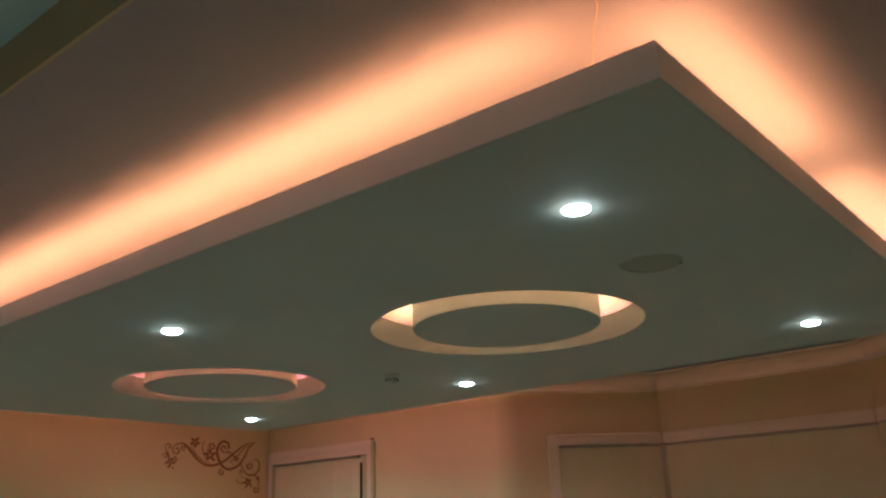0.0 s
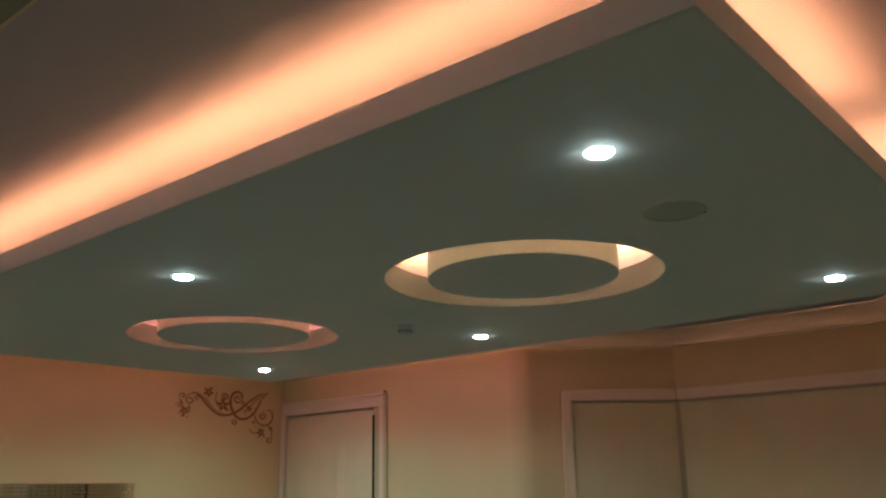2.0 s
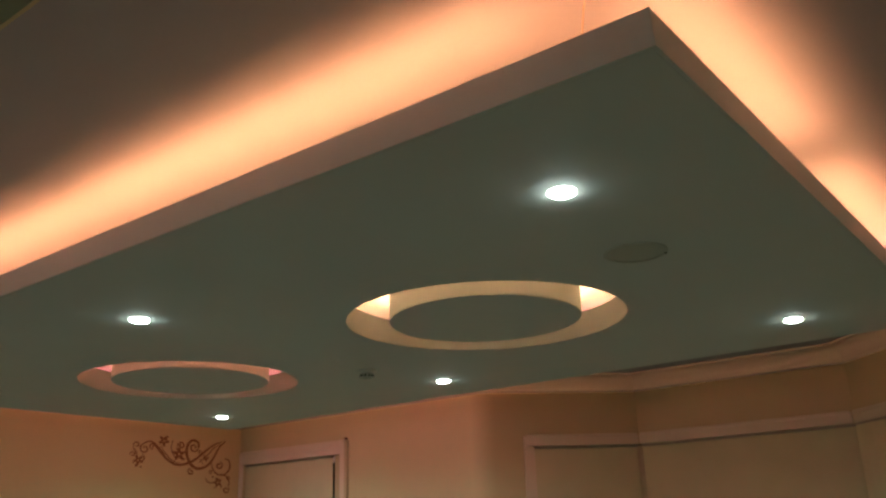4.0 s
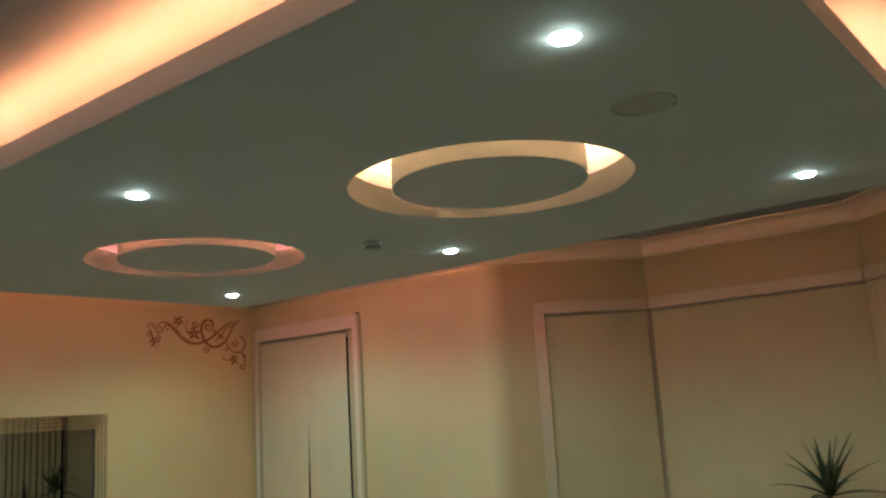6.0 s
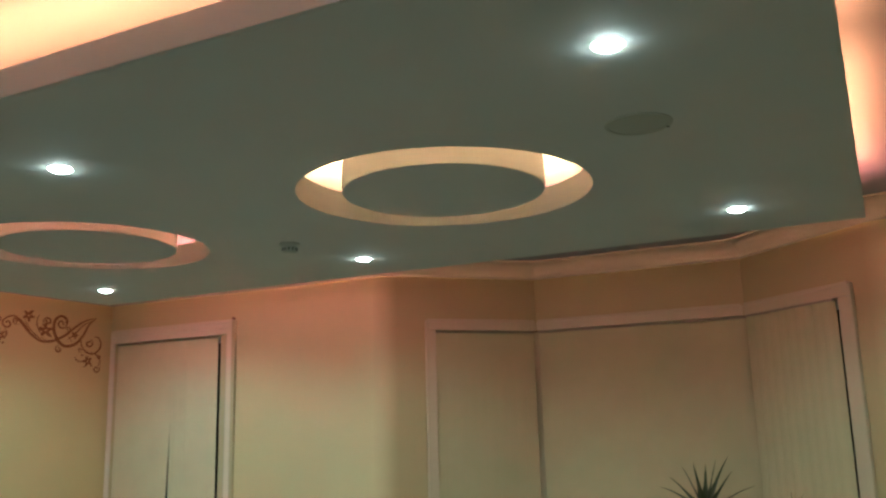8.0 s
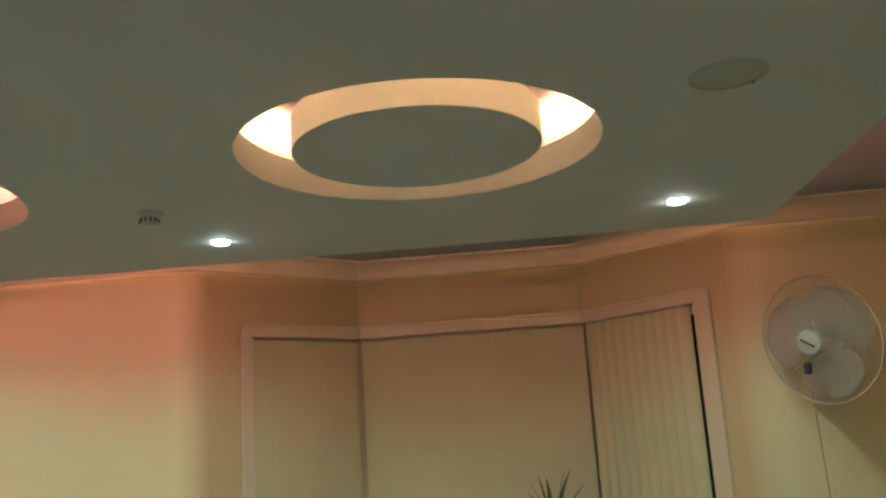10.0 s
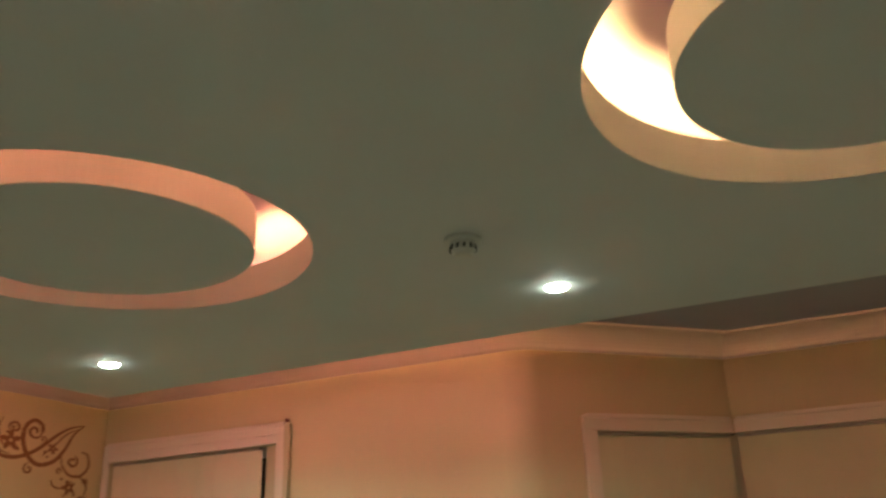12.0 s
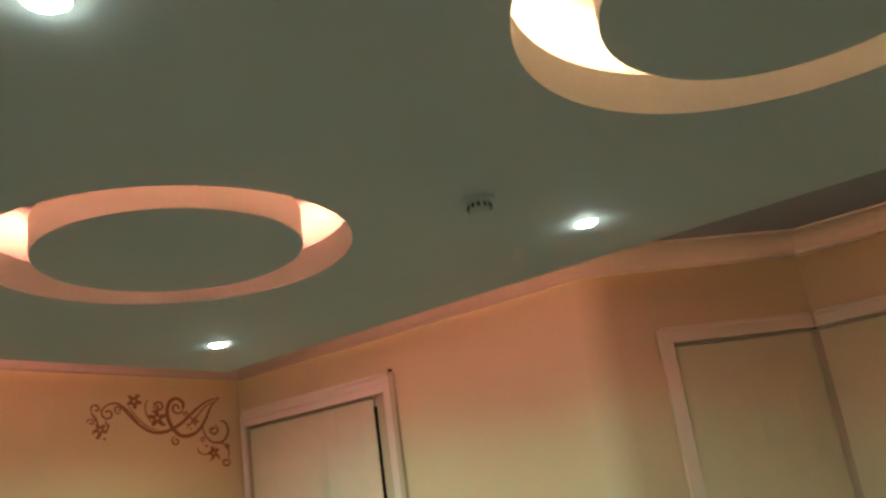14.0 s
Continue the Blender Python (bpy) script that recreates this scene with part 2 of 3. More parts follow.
# bay: (start, end, opening from, opening to)
BAY_HEAD, BAY_SILL = 2.13, 0.55
SECTIONS = [(BAY[0], BAY[1], 0.405, 1.245), (BAY[1], BAY[2], 0.0, 1.589), (BAY[2], BAY[3], 0.0, 0.895)]
for i, (p0, p1, a, b) in enumerate(SECTIONS):
    n = (Vector(p1) - Vector(p0)).length
    s0, s1 = (EASE if i == 0 else 0), (n - EASE if i == 2 else n)
    wall = structure("wall_bay", boxed(s0, s1, 0, THICK, BAY_HEAD, ZC), WALL_SHADED, "wall of the bay around its window, shade painted in as tan", "wall", along(p0, p1))
    part("apron", boxed(s0, s1, 0, THICK, 0, BAY_SILL), WALL_SHADED, wall)
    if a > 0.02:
        part("pier", boxed(s0, a, 0, THICK, BAY_SILL, BAY_HEAD), WALL_SHADED, wall)
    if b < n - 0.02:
        part("pier", boxed(b + 0.055, s1, 0, THICK, BAY_SILL, BAY_HEAD), WALL_SHADED, wall)


def rounded(p, before, after, reach=EASE, steps=8):
    """Plan points of a corner eased over a short reach on either side."""
    p, q, r = Vector(p), Vector(before), Vector(after)
    a, c = p + (q - p).normalized() * reach, p + (r - p).normalized() * reach
    return [tuple(a * (1 - t) ** 2 + p * 2 * t * (1 - t) + c * t * t) for t in (k / steps for k in range(steps + 1))]


EASE_L, EASE_R = rounded(BAY[0], (WL, WB), BAY[1]), rounded(BAY[3], BAY[2], (WR, WB))
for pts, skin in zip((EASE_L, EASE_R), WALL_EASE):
    ob = structure("wall_corner", sweep(pts, [(0, 0), (0, ZC), (-THICK, ZC), (-THICK, 0)]), skin, "cream plastered rounded wall corner, shade painted in towards the bay", "wall")
    ob.data.shade_smooth()
    ob.data.set_sharp_from_angle(angle=radians(40))
LINE = [*EASE_L, BAY[1], BAY[2], *EASE_R]

# coving: a hollow quarter profile along the walls
prof = [(0.0, ZC), (0.0, 2.540), (0.006, 2.540), (0.014, 2.552)]
for i in range(1, 8):
    t = i / 8 * math.pi / 2
    prof.append((0.118 - 0.104 * math.cos(t), 2.552 + 0.104 * math.sin(t)))
prof += [(0.118, 2.656), (0.130, 2.658), (0.130, ZC)]
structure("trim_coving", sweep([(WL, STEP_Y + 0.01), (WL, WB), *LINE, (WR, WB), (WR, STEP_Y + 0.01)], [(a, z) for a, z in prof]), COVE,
          "taupe plaster coving between walls and ceiling", "coving")
structure("baseboard", sweep([(WL, WF), (WL, WB), *LINE, (WR, WB), (WR, WF)], [(0, 0), (0.018, 0), (0.018, 0.10), (0.010, 0.12), (0, 0.12)]), TRIM,
          "white painted skirting board", "skirting")


# ---- windows and blinds ----
def window(name, m, a, b, sill, head, label, mullions=()):
    """A plastic window set deep in its opening: frame bars, panes, sill."""
    w = empty(name, m)
    tagged(w, label, "window", kind="structure")
    y0, y1 = 0.085, 0.135
    bm = bmesh.new()
    f = 0.055
    block(bm, a, b, y0, y1, head - f, head, 0.004)
    block(bm, a, b, y0, y1, sill, sill + f, 0.004)
    xs = [a, *mullions, b]
    block(bm, a, a + f, y0, y1, sill + f, head - f, 0.004)
    block(bm, b - f, b, y0, y1, sill + f, head - f, 0.004)
    for x in mullions:
        block(bm, x - f / 2, x + f / 2, y0, y1, sill + f, head - f, 0.004)
    part("window_frame", bm, UPVC, w)
    for i, (l, r) in enumerate(zip(xs, xs[1:])):
        l += f if i == 0 else f / 2
        r -= f if i == len(xs) - 2 else f / 2
        part("pane", boxed(l, r, 0.105, 0.115, sill + f, head - f), NIGHT, w, "dark night pane")
    part("window_sill", boxed(a + 0.002, b - 0.002, -0.03, 0.083, sill, sill + 0.025, 0.004), TRIM, w)
    return w


def vertical_blind(m, a, b, head, foot, y, turn, gaps=(), swing=(), cloth=FABRIC, bow=0.0009, label="closed cream vertical blind of fabric louvres"):
    """Louvres hung from a rail; turn: how far each is twisted, in degrees. gaps: louvres that hang more open."""
    bl = empty("vertical_blind", m)
    tagged(bl, label, "blind", "vertical blinds at the windows")
    part("headrail", boxed(a, b, y - 0.016, y + 0.016, head - 0.016, head - 0.002, 0.003), RAIL, bl, "narrow headrail, shadow line painted in dark")
    pitch = 0.080
    count = max(2, int(round((b - a) / pitch)))
    pitch = (b - a - 0.004) / count
    bm = bmesh.new()
    w = pitch * 1.10
    cols = 5
    grid = []
    for side in (0.0, 0.0011):
        for z in (-0.017, foot - head):
            grid.append([bm.verts.new((w * (k / (cols - 1) - 0.5), side - bow * math.cos(math.pi * (k / (cols - 1) - 0.5)), z)) for k in range(cols)])
    for k in range(cols - 1):
        bm.faces.new((grid[0][k], grid[0][k + 1], grid[1][k + 1], grid[1][k]))
        bm.faces.new((grid[2][k + 1], grid[2][k], grid[3][k], grid[3][k + 1]))
        bm.faces.new((grid[1][k], grid[1][k + 1], grid[3][k + 1], grid[3][k]))
        bm.faces.new((grid[0][k + 1], grid[0][k], grid[2][k], grid[2][k + 1]))
    for k in (0, cols - 1):
        bm.faces.new((grid[0][k], grid[1][k], grid[3][k], grid[2][k]))
    first = part("louvre", bm, cloth, bl, smooth=True)
    rnd = random.Random(int(a * 1000) + count)
    for k in range(count):
        ob = first if k == 0 else new("louvre", first.data)
        ob.parent = bl
        extra = dict(gaps).get(k, 0.0)
        ob.matrix_basis = pose(a + 0.002 + pitch * (k + 0.5), y + 0.0015 * math.sin(k * 2.1), head, rnd.uniform(-0.12, 0.12), rnd.uniform(-0.06, 0.06) + dict(swing).get(k, 0.0), turn + rnd.uniform(-0.7, 0.7) + extra)
    return bl


for p, turn in ((BAY[1], 22.5), (BAY[2], -22.5)):
    structure("wall_post", boxed(-0.075, 0.075, 0.062, 0.150, BAY_SILL, BAY_HEAD, 0.006), JAMB_SHADE, "corner post between bay windows, its shade painted in olive", "post", pose(p[0], p[1], 0, 0, 0, turn))
ML, MC, MR = along(BAY[0], BAY[1]), along(BAY[1], BAY[2]), along(BAY[2], BAY[3])
window("window_1", ML, 0.405, 1.240, BAY_SILL, BAY_HEAD - 0.002, "white plastic side window of the bay, dark outside")
window("window_2", MC, 0.004, 1.585, BAY_SILL, BAY_HEAD - 0.002, "wide white plastic centre window of the bay, dark outside", (0.795,))
window("window_3", MR, 0.004, 0.948, BAY_SILL, BAY_HEAD - 0.002, "white plastic side window of the bay, dark outside")
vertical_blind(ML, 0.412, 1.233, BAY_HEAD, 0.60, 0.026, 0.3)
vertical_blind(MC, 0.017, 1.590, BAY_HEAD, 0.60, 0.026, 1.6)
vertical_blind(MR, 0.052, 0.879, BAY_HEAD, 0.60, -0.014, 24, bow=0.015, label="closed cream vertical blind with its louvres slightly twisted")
cordb = [o for o in bpy.data.objects if o.name.startswith("vertical_blind")][-1]
weight = part("cord", tube([(0.028, 0.004, BAY_HEAD - 0.02), (0.029, 0.003, 1.6), (0.030, 0.004, 1.14)], 0.0018, 6), CORD, cordb, "thin control cord")
part("weight", boxed(0.021, 0.039, -0.004, 0.010, 1.06, 1.145, 0.004), PLASTIC, weight, "pale cord weight")
window("window_4", along((WL, WB), (0, WB)), NW[0] - WL, NW[1] - WL, NW[2], NW[3], "tall narrow white plastic window, dark outside")
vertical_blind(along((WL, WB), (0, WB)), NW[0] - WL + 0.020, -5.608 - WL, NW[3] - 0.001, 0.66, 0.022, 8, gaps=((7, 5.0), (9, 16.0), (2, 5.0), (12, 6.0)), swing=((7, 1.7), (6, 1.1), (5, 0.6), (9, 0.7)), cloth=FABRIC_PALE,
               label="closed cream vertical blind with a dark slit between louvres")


def architrave(name, m, a, b, sill, head, width, label, sides=(True, True), depth=0.020, widths=None, inner=0.0, gloss=TRIM, edge=None):
    """Moulded casing round an opening: each length is a bar with a rounded outer bead."""
    ob = empty(name, m)
    tagged(ob, label, "architrave", kind="structure")

    def bar(x0, x1, z0, z1, thick=depth):
        part("casing", boxed(x0, x1, -thick, 0.0, z0, z1, 0.004), gloss, ob)
    wl, wr = widths or (width, width)
    lo = a - (wl if sides[0] else 0)
    hi = b + (wr if sides[1] else 0)
    bar(lo, hi, head + inner, head + width)
    if inner:
        bar(a - 0.001, b + inner, head, head + inner - 0.001, 0.017)
    if sides[0]:
        bar(lo, a - 0.001, sill, head + inner - 0.001)
        part("bead", boxed(lo - 0.010, lo + 0.012, -depth - 0.008, -0.001, sill, head + width, 0.005), gloss, ob)
    if sides[1]:
        bar(b + inner + 0.001, hi, sill, head + inner - 0.001)
        part("bead", boxed(hi - 0.012, hi + (0.024 if edge else 0.012), -depth - 0.008, -0.001, sill, head + width, 0.005), edge or gloss, ob)
    part("bead", boxed(lo + 0.013, hi - 0.013, -depth - 0.008, -0.001, head + width - 0.012, head + width + 0.012, 0.005), gloss, ob)
    return ob


# the olive edge bead stands in for the shadow strip beside the casing
architrave("trim_window", along((WL, WB), (0, WB)), NW[0] - WL, -5.528 - WL, NW[2], NW[3], 0.105, "white painted casing round the narrow window", widths=(0.022, 0.121), inner=0.050, edge=JAMB_SHADE)
part("jamb", boxed(-5.571 - WL, -5.470 - WL, 0.018, 0.080, NW[2] + 0.03, NW[3] - 0.001, 0.003), JAMB_SHADE, bpy.data.objects["trim_window"], "recessed jamb lining, its shade painted in olive")
architrave("trim_bay", ML, 0.405, 1.236, BAY_SILL, BAY_HEAD, 0.075, "cream casing round the bay's side window", (True, False), 0.016, gloss=TRIM_BAY)
architrave("trim_bay", MC, 0.010, 1.579, BAY_SILL, BAY_HEAD, 0.075, "cream casing over the bay's centre window", (False, False), 0.016, gloss=TRIM_BAY)
architrave("trim_bay", MR, 0.010, 0.912, BAY_SILL, BAY_HEAD, 0.075, "cream casing round the bay's side window", (False, True), 0.016, widths=(0.075, 0.113), gloss=TRIM_BAY)

# ---- the hung ceiling panel ----
bm = bmesh.new()
STEPS = 128
FB = 0.003          # how far the fascia boards stand proud
SLOPE = 0.007       # how far they stand out further at their foot, tilted to catch cove light
loops = [[(X0, Y0), (X1, Y0), (X1, Y1), (X0, Y1)]]
for cx, cy in RINGS:
    loops.append([(cx + R_OUT * math.cos(2 * math.pi * k / STEPS), cy + R_OUT * math.sin(2 * math.pi * k / STEPS)) for k in range(STEPS)])
sheets = []
for z in (ZP, ZS):
    rims, edges = [], []
    for lp in loops:
        vs = [bm.verts.new((x, y, z)) for x, y in lp]
        edges += [bm.edges.new((vs[k], vs[(k + 1) % len(vs)])) for k in range(len(vs))]
        rims.append(vs)
    bmesh.ops.triangle_fill(bm, use_beauty=True, use_dissolve=False, edges=edges)
    sheets.append(rims)
tops = []
for lp, (cx, cy), high in zip(loops, [((X0 + X1) / 2, (Y0 + Y1) / 2), *RINGS], (ZT, ZR, ZR)):
    tops.append([bm.verts.new((x, y, high)) for x, y in lp])
for low, mid, top in zip(sheets[0], sheets[1], tops):
    for k in range(len(low)):
        j = (k + 1) % len(low)
        bm.faces.new((low[k], low[j], mid[j], mid[k]))
        bm.faces.new((mid[k], mid[j], top[j], top[k]))
LIP = 0.015
for i, top in enumerate(tops):
    inner, foot = [], []
    for v in top:
        if i == 0:
            x = v.co.x + (LIP if v.co.x < -3 else -LIP)
            y = v.co.y + (LIP if v.co.y < 3 else -LIP)
        else:
            cx, cy = RINGS[i - 1]
            f = 1 + LIP / R_OUT
            x, y = cx + (v.co.x - cx) * f, cy + (v.co.y - cy) * f
        inner.append(bm.verts.new((x, y, v.co.z)))
        foot.append(bm.verts.new((x, y, ZS + 0.0005)))
    for k in range(len(top)):
        j = (k + 1) % len(top)
        bm.faces.new((top[k], top[j], inner[j], inner[k]))
        bm.faces.new((inner[k], inner[j], foot[j], foot[k]))
panel = tagged(empty("ceiling_panel"), "large grey-white hung ceiling panel with two round cut-outs", "ceiling panel")
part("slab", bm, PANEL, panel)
for x0, x1, y0, y1 in ((X0 - FB, X1 + FB, Y0 - FB, Y0), (X0 - FB, X1 + FB, Y1, Y1 + FB), (X0 - FB, X0, Y0, Y1), (X1, X1 + FB, Y0, Y1)):
    bm = boxed(x0, x1, y0, y1, ZP + 0.001, ZT + 0.001)
    for v in bm.verts:
        if v.co.z < ZP + 0.01:          # each board leans back towards its top
            v.co.x += SLOPE * ((v.co.x > X1 + 0.001) - (v.co.x < X0 - 0.001))
            v.co.y += SLOPE * ((v.co.y > Y1 + 0.001) - (v.co.y < Y0 - 0.001))
    board = part("fascia", bm, FASCIA_LIT, panel, "white fascia board, front light painted in as a paler tone")
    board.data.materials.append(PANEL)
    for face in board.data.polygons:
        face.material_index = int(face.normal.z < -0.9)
for x in (X0 + 0.8, -3.31, X1 - 0.8):
    for y in (Y0 + 0.75, Y1 - 0.75):
        part("hanger", boxed(x - 0.03, x + 0.03, y - 0.03, y + 0.03, ZS, ZC), PANEL, panel)


def tape(a, b, material, raised=0.0, half=0.015):
    """A run of light tape on the panel's top, cut into short lengths."""
    a, b = Vector(a), Vector(b)
    d = (b - a).normalized()
    n = Vector((-d.y, d.x))
    count = max(1, int((b - a).length / 0.12))
    bm = bmesh.new()
    vs = []
    for k in range(count + 1):
        p = a + (b - a) * k / count
        vs.append([bm.verts.new((*(p + n * s * half), ZS + z)) for s, z in ((-1, 0.001), (-1, 0.006 + raised), (1, 0.006 + raised), (1, 0.001))])
    for l, r in zip(vs, vs[1:]):
        for k in range(4):
            bm.faces.new((l[k], l[(k + 1) % 4], r[(k + 1) % 4], r[k]))
    ob = part("led_tape", bm, material)
    return tagged(ob, "glowing warm orange light tape along the panel's edge", "light tape", "cove light tapes")


IN, NEAR = 0.060, 0.044
tape((X0 + 0.10, Y0 + NEAR), (X1 - 0.30, Y0 + NEAR), LED_MAT, half=0.022)
tape((X1 - NEAR, Y0 + 0.14), (X1 - NEAR, 2.80), LED_MAT, half=0.022)
tape((X1 - NEAR, 3.12), (X1 - NEAR, Y1 - 0.12), LED_MAT, half=0.022)
tape((X0 + 0.03, Y1 - IN), (-3.85, Y1 - IN), LED_WALL, 0.010)
tape((-3.84, Y1 - IN), (X1 - 0.10, Y1 - IN), LED_BAY, 0.016)
tape((X0 + IN, Y0 + 0.12), (X0 + IN, Y1 - 0.12), LED_LEFT)

for (cx, cy), mat, tint, R_IN, shift in zip(RINGS, (LED_ONE, LED_TWO), ("amber", "rose"), (0.432, 0.450), ((-0.006, 0.006), (0, 0.003))):
    r0, r1 = R_OUT + 0.028, R_OUT + 0.066
    ob = part("led_ring", lathe([(r0, ZS + 0.001), (r0, ZS + 0.008), (r1, ZS + 0.008), (r1, ZS + 0.001)], 64, True), mat)
    ob.location = (cx, cy, 0)
    tagged(ob, "glowing " + tint + " light tape round a cut-out of the panel", "light tape", "ring light tapes")
    disc = tagged(empty("ceiling_disc", pose(cx + shift[0], cy + shift[1], 0)), "round grey-white disc hung flush inside the panel's cut-out", "ceiling disc", "discs in the cut-outs")
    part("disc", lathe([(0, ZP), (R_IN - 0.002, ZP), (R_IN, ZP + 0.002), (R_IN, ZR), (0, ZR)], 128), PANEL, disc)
    part("hanger", lathe([(0, ZR), (0.12, ZR), (0.12, ZC), (0, ZC)], 24), PANEL, disc)

# ---- downlights ----
def downlight():
    d = tagged(empty("downlight", pose(0, 0, ZP)), "small round recessed downlight with a lit cool white lens", "downlight", "downlights in the panel")
    part("bezel", lathe([(0.0435, -0.0003), (0.0475, -0.0003), (0.048, -0.0010), (0.047, -0.0016), (0.0442, -0.0016), (0.0435, -0.0010)], 40, True), PLASTIC, d, "thin white bezel", True)
    # bulges below the panel so its grazing glow imitates a halo round the lamp
    part("lens", lathe([(0, -0.0125), (0.020, -0.0115), (0.032, -0.008), (0.0385, -0.004), (0.041, -0.0003), (0, -0.0003)], 24), LENS, d, "glowing lens", True)
    return d


SPOTS = [(-1.199, 2.097), (-3.295, 2.113), (-5.40, 2.12), (-1.194, 4.209), (-3.330, 4.268), (-5.437, 4.238)]
first = downlight()
for k, (x, y) in enumerate(SPOTS):
    if k == 0:
        first.location = (x, y, ZP)
    else:
        copy_thing(first, pose(x, y, ZP))
    lamp = bpy.data.lights.new("downlight_beam", "SPOT")
    lamp.energy, lamp.color, lamp.spot_size, lamp.spot_blend, lamp.shadow_soft_size = DOWNLIGHT_W, DOWNLIGHT_RGB, radians(160), 0.5, 0.03
    ob = new("downlight_beam", lamp)
    ob.location = (x, y, ZP - 0.022)

# ---- fittings on the panel ----
sp = tagged(empty("ceiling_speaker", pose(-1.29, 2.752, ZP)), "round flush ceiling speaker with a grey mesh grille", "speaker")
spb = part("bezel", lathe([(0.098, -0.0005), (0.112, -0.0005), (0.112, -0.003), (0.106, -0.006), (0.098, -0.005)], 56, True), GRILLE, sp, smooth=True)
part("grille", lathe([(0, -0.0045), (0.08, -0.0042), (0.0975, -0.003), (0.0975, -0.0005), (0, -0.0005)], 56), GRILLE, sp, "fine grey mesh", True)
part("screw", lathe([(0, -0.008), (0.004, -0.008), (0.005, -0.0065), (0.005, -0.004), (0, -0.004)], 12), SLOT, spb, "dark screw").location = (0.085, 0.062, 0)

sm = tagged(empty("smoke_detector", pose(-3.420, 3.672, ZP)), "white round smoke detector with dark vent slots", "smoke detector")
part("base", lathe([(0, -0.0005), (0.056, -0.0005), (0.056, -0.010), (0.052, -0.014), (0, -0.014)], 48), DULL, sm, smooth=True)
chamber = part("chamber", lathe([(0, -0.0145), (0.040, -0.0145), (0.038, -0.020), (0.034, -0.046), (0.028, -0.054), (0, -0.055)], 48), DULL, sm, smooth=True)
slot = boxed(-0.0042, 0.0042, -0.0015, 0.0015, -0.040, -0.025)
vent = part("vent", slot, VENT, chamber, "dark vent slot")
for k in range(12):
    o = vent if k == 0 else new("vent", vent.data)
    o.parent = chamber
    o.matrix_basis = pose(0, 0, 0, 0, 0, k * 360 / 12) @ pose(0, -0.0358, 0, -8, 0, 0)

# ---- left wall: mirror and scroll sticker ----
mir = tagged(empty("wall_mirror", pose(WL + 0.006, 3.44, 1.03, 0, -0.45, 0)), "large wall mirror in a broad silver mirrored frame", "mirror")
HW, HH, FW = 0.58, 0.55, 0.118
part("backing", boxed(0.001, 0.014, -HW + 0.005, HW - 0.005, -HH + 0.005, HH - 0.005), BACKING, mir, "dark backing board")
# glass stops short at one side; bare backing stands in for a dark reflection
part("glass", boxed(0.0145, 0.018, -HW + FW, HW - FW - 0.020, -HH + FW, HH - FW), MIRROR, mir, "silvered mirror glass")


def strip_bar(a0, a1, c, upright, wide=0.028, bulge=0.0006):
    """A mirrored strip, gently rounded across its width, that runs from a0 to a1 with its middle line at c."""
    bm = bmesh.new()
    rows = []
    for a in (a0, a1):
        line = [(c + wide * (k / 8 - 0.5), 0.022 + bulge * (1 - (k / 4 - 1) ** 2)) for k in range(9)]
        line = [(c - wide / 2, 0.0145), *line, (c + wide / 2, 0.0145)]
        rows.append([bm.verts.new((x, q, a) if upright else (x, a, q)) for q, x in line])
    n = len(rows[0])
    for k in range(n):
        bm.faces.new((rows[0][k], rows[0][(k + 1) % n], rows[1][(k + 1) % n], rows[1][k]))
    bm.faces.new(rows[0])
    bm.faces.new(rows[1][::-1])
    return bm


step = FW / 4
for k in range(4):
    o, i = k * step, (k + 1) * step
    for sign in (1, -1):
        part("frame_strip", strip_bar(-HW + o, HW - o, sign * (HH - (o + i) / 2), False), BEVEL_MIRROR, mir, "mirrored strip", True)
        part("frame_strip", strip_bar(-HH + i, HH - i, sign * (HW - (o + i) / 2), True), BEVEL_MIRROR, mir, "mirrored strip", True)


def smooth_line(pts, per=7):
    """A Catmull-Rom line through points of the plane."""
    p = [Vector(q) for q in pts]
    p = [p[0] * 2 - p[1], *p, p[-1] * 2 - p[-2]]
    out = []
    for a, b, c, d in zip(p, p[1:], p[2:], p[3:]):
        for k in range(per):
            t = k / per
            out.append(0.5 * ((2 * b) + (c - a) * t + (2 * a - 5 * b + 4 * c - d) * t * t + (3 * b - a - 3 * c + d) * t ** 3))
    return out + [p[-2]]


decal = bmesh.new()
DU, DT = 0.00197, 0.0016


def on_wall(q, lift):
    return (WL + lift, 4.368 + (q.x - 113) * DU, 2.412 - (q.y - 140) * 0.00172)


def solid(outline_pairs, layer):
    """A flat raised strip from pairs of points."""
    lift = DT + layer * 0.0004
    rows = [[decal.verts.new(on_wall(q, h)) for q, h in ((l, 0.0004), (l, lift), (r, lift), (r, 0.0004))] for l, r in outline_pairs]
    for a, b in zip(rows, rows[1:]):
        for k in range(3):
            decal.faces.new((a[k], a[k + 1], b[k + 1], b[k]))


LAYER = [0]


def stroke(pts, wide, thin=0.25, end=0.25):
    """A brush line that swells in its middle."""
    line = smooth_line(pts)
    pairs = []
    for i, q in enumerate(line):
        d = (line[min(i + 1, len(line) - 1)] - line[max(i - 1, 0)]).normalized()
        n = Vector((-d.y, d.x))
        t = i / (len(line) - 1)
        w = wide * ((thin * (1 - t) + end * t) + (1 - thin * (1 - t) - end * t) * math.sin(math.pi * t) ** 0.8) / 2
        pairs.append((q + n * w, q - n * w))
    LAYER[0] = (LAYER[0] + 1) % 4
    solid(pairs, LAYER[0])


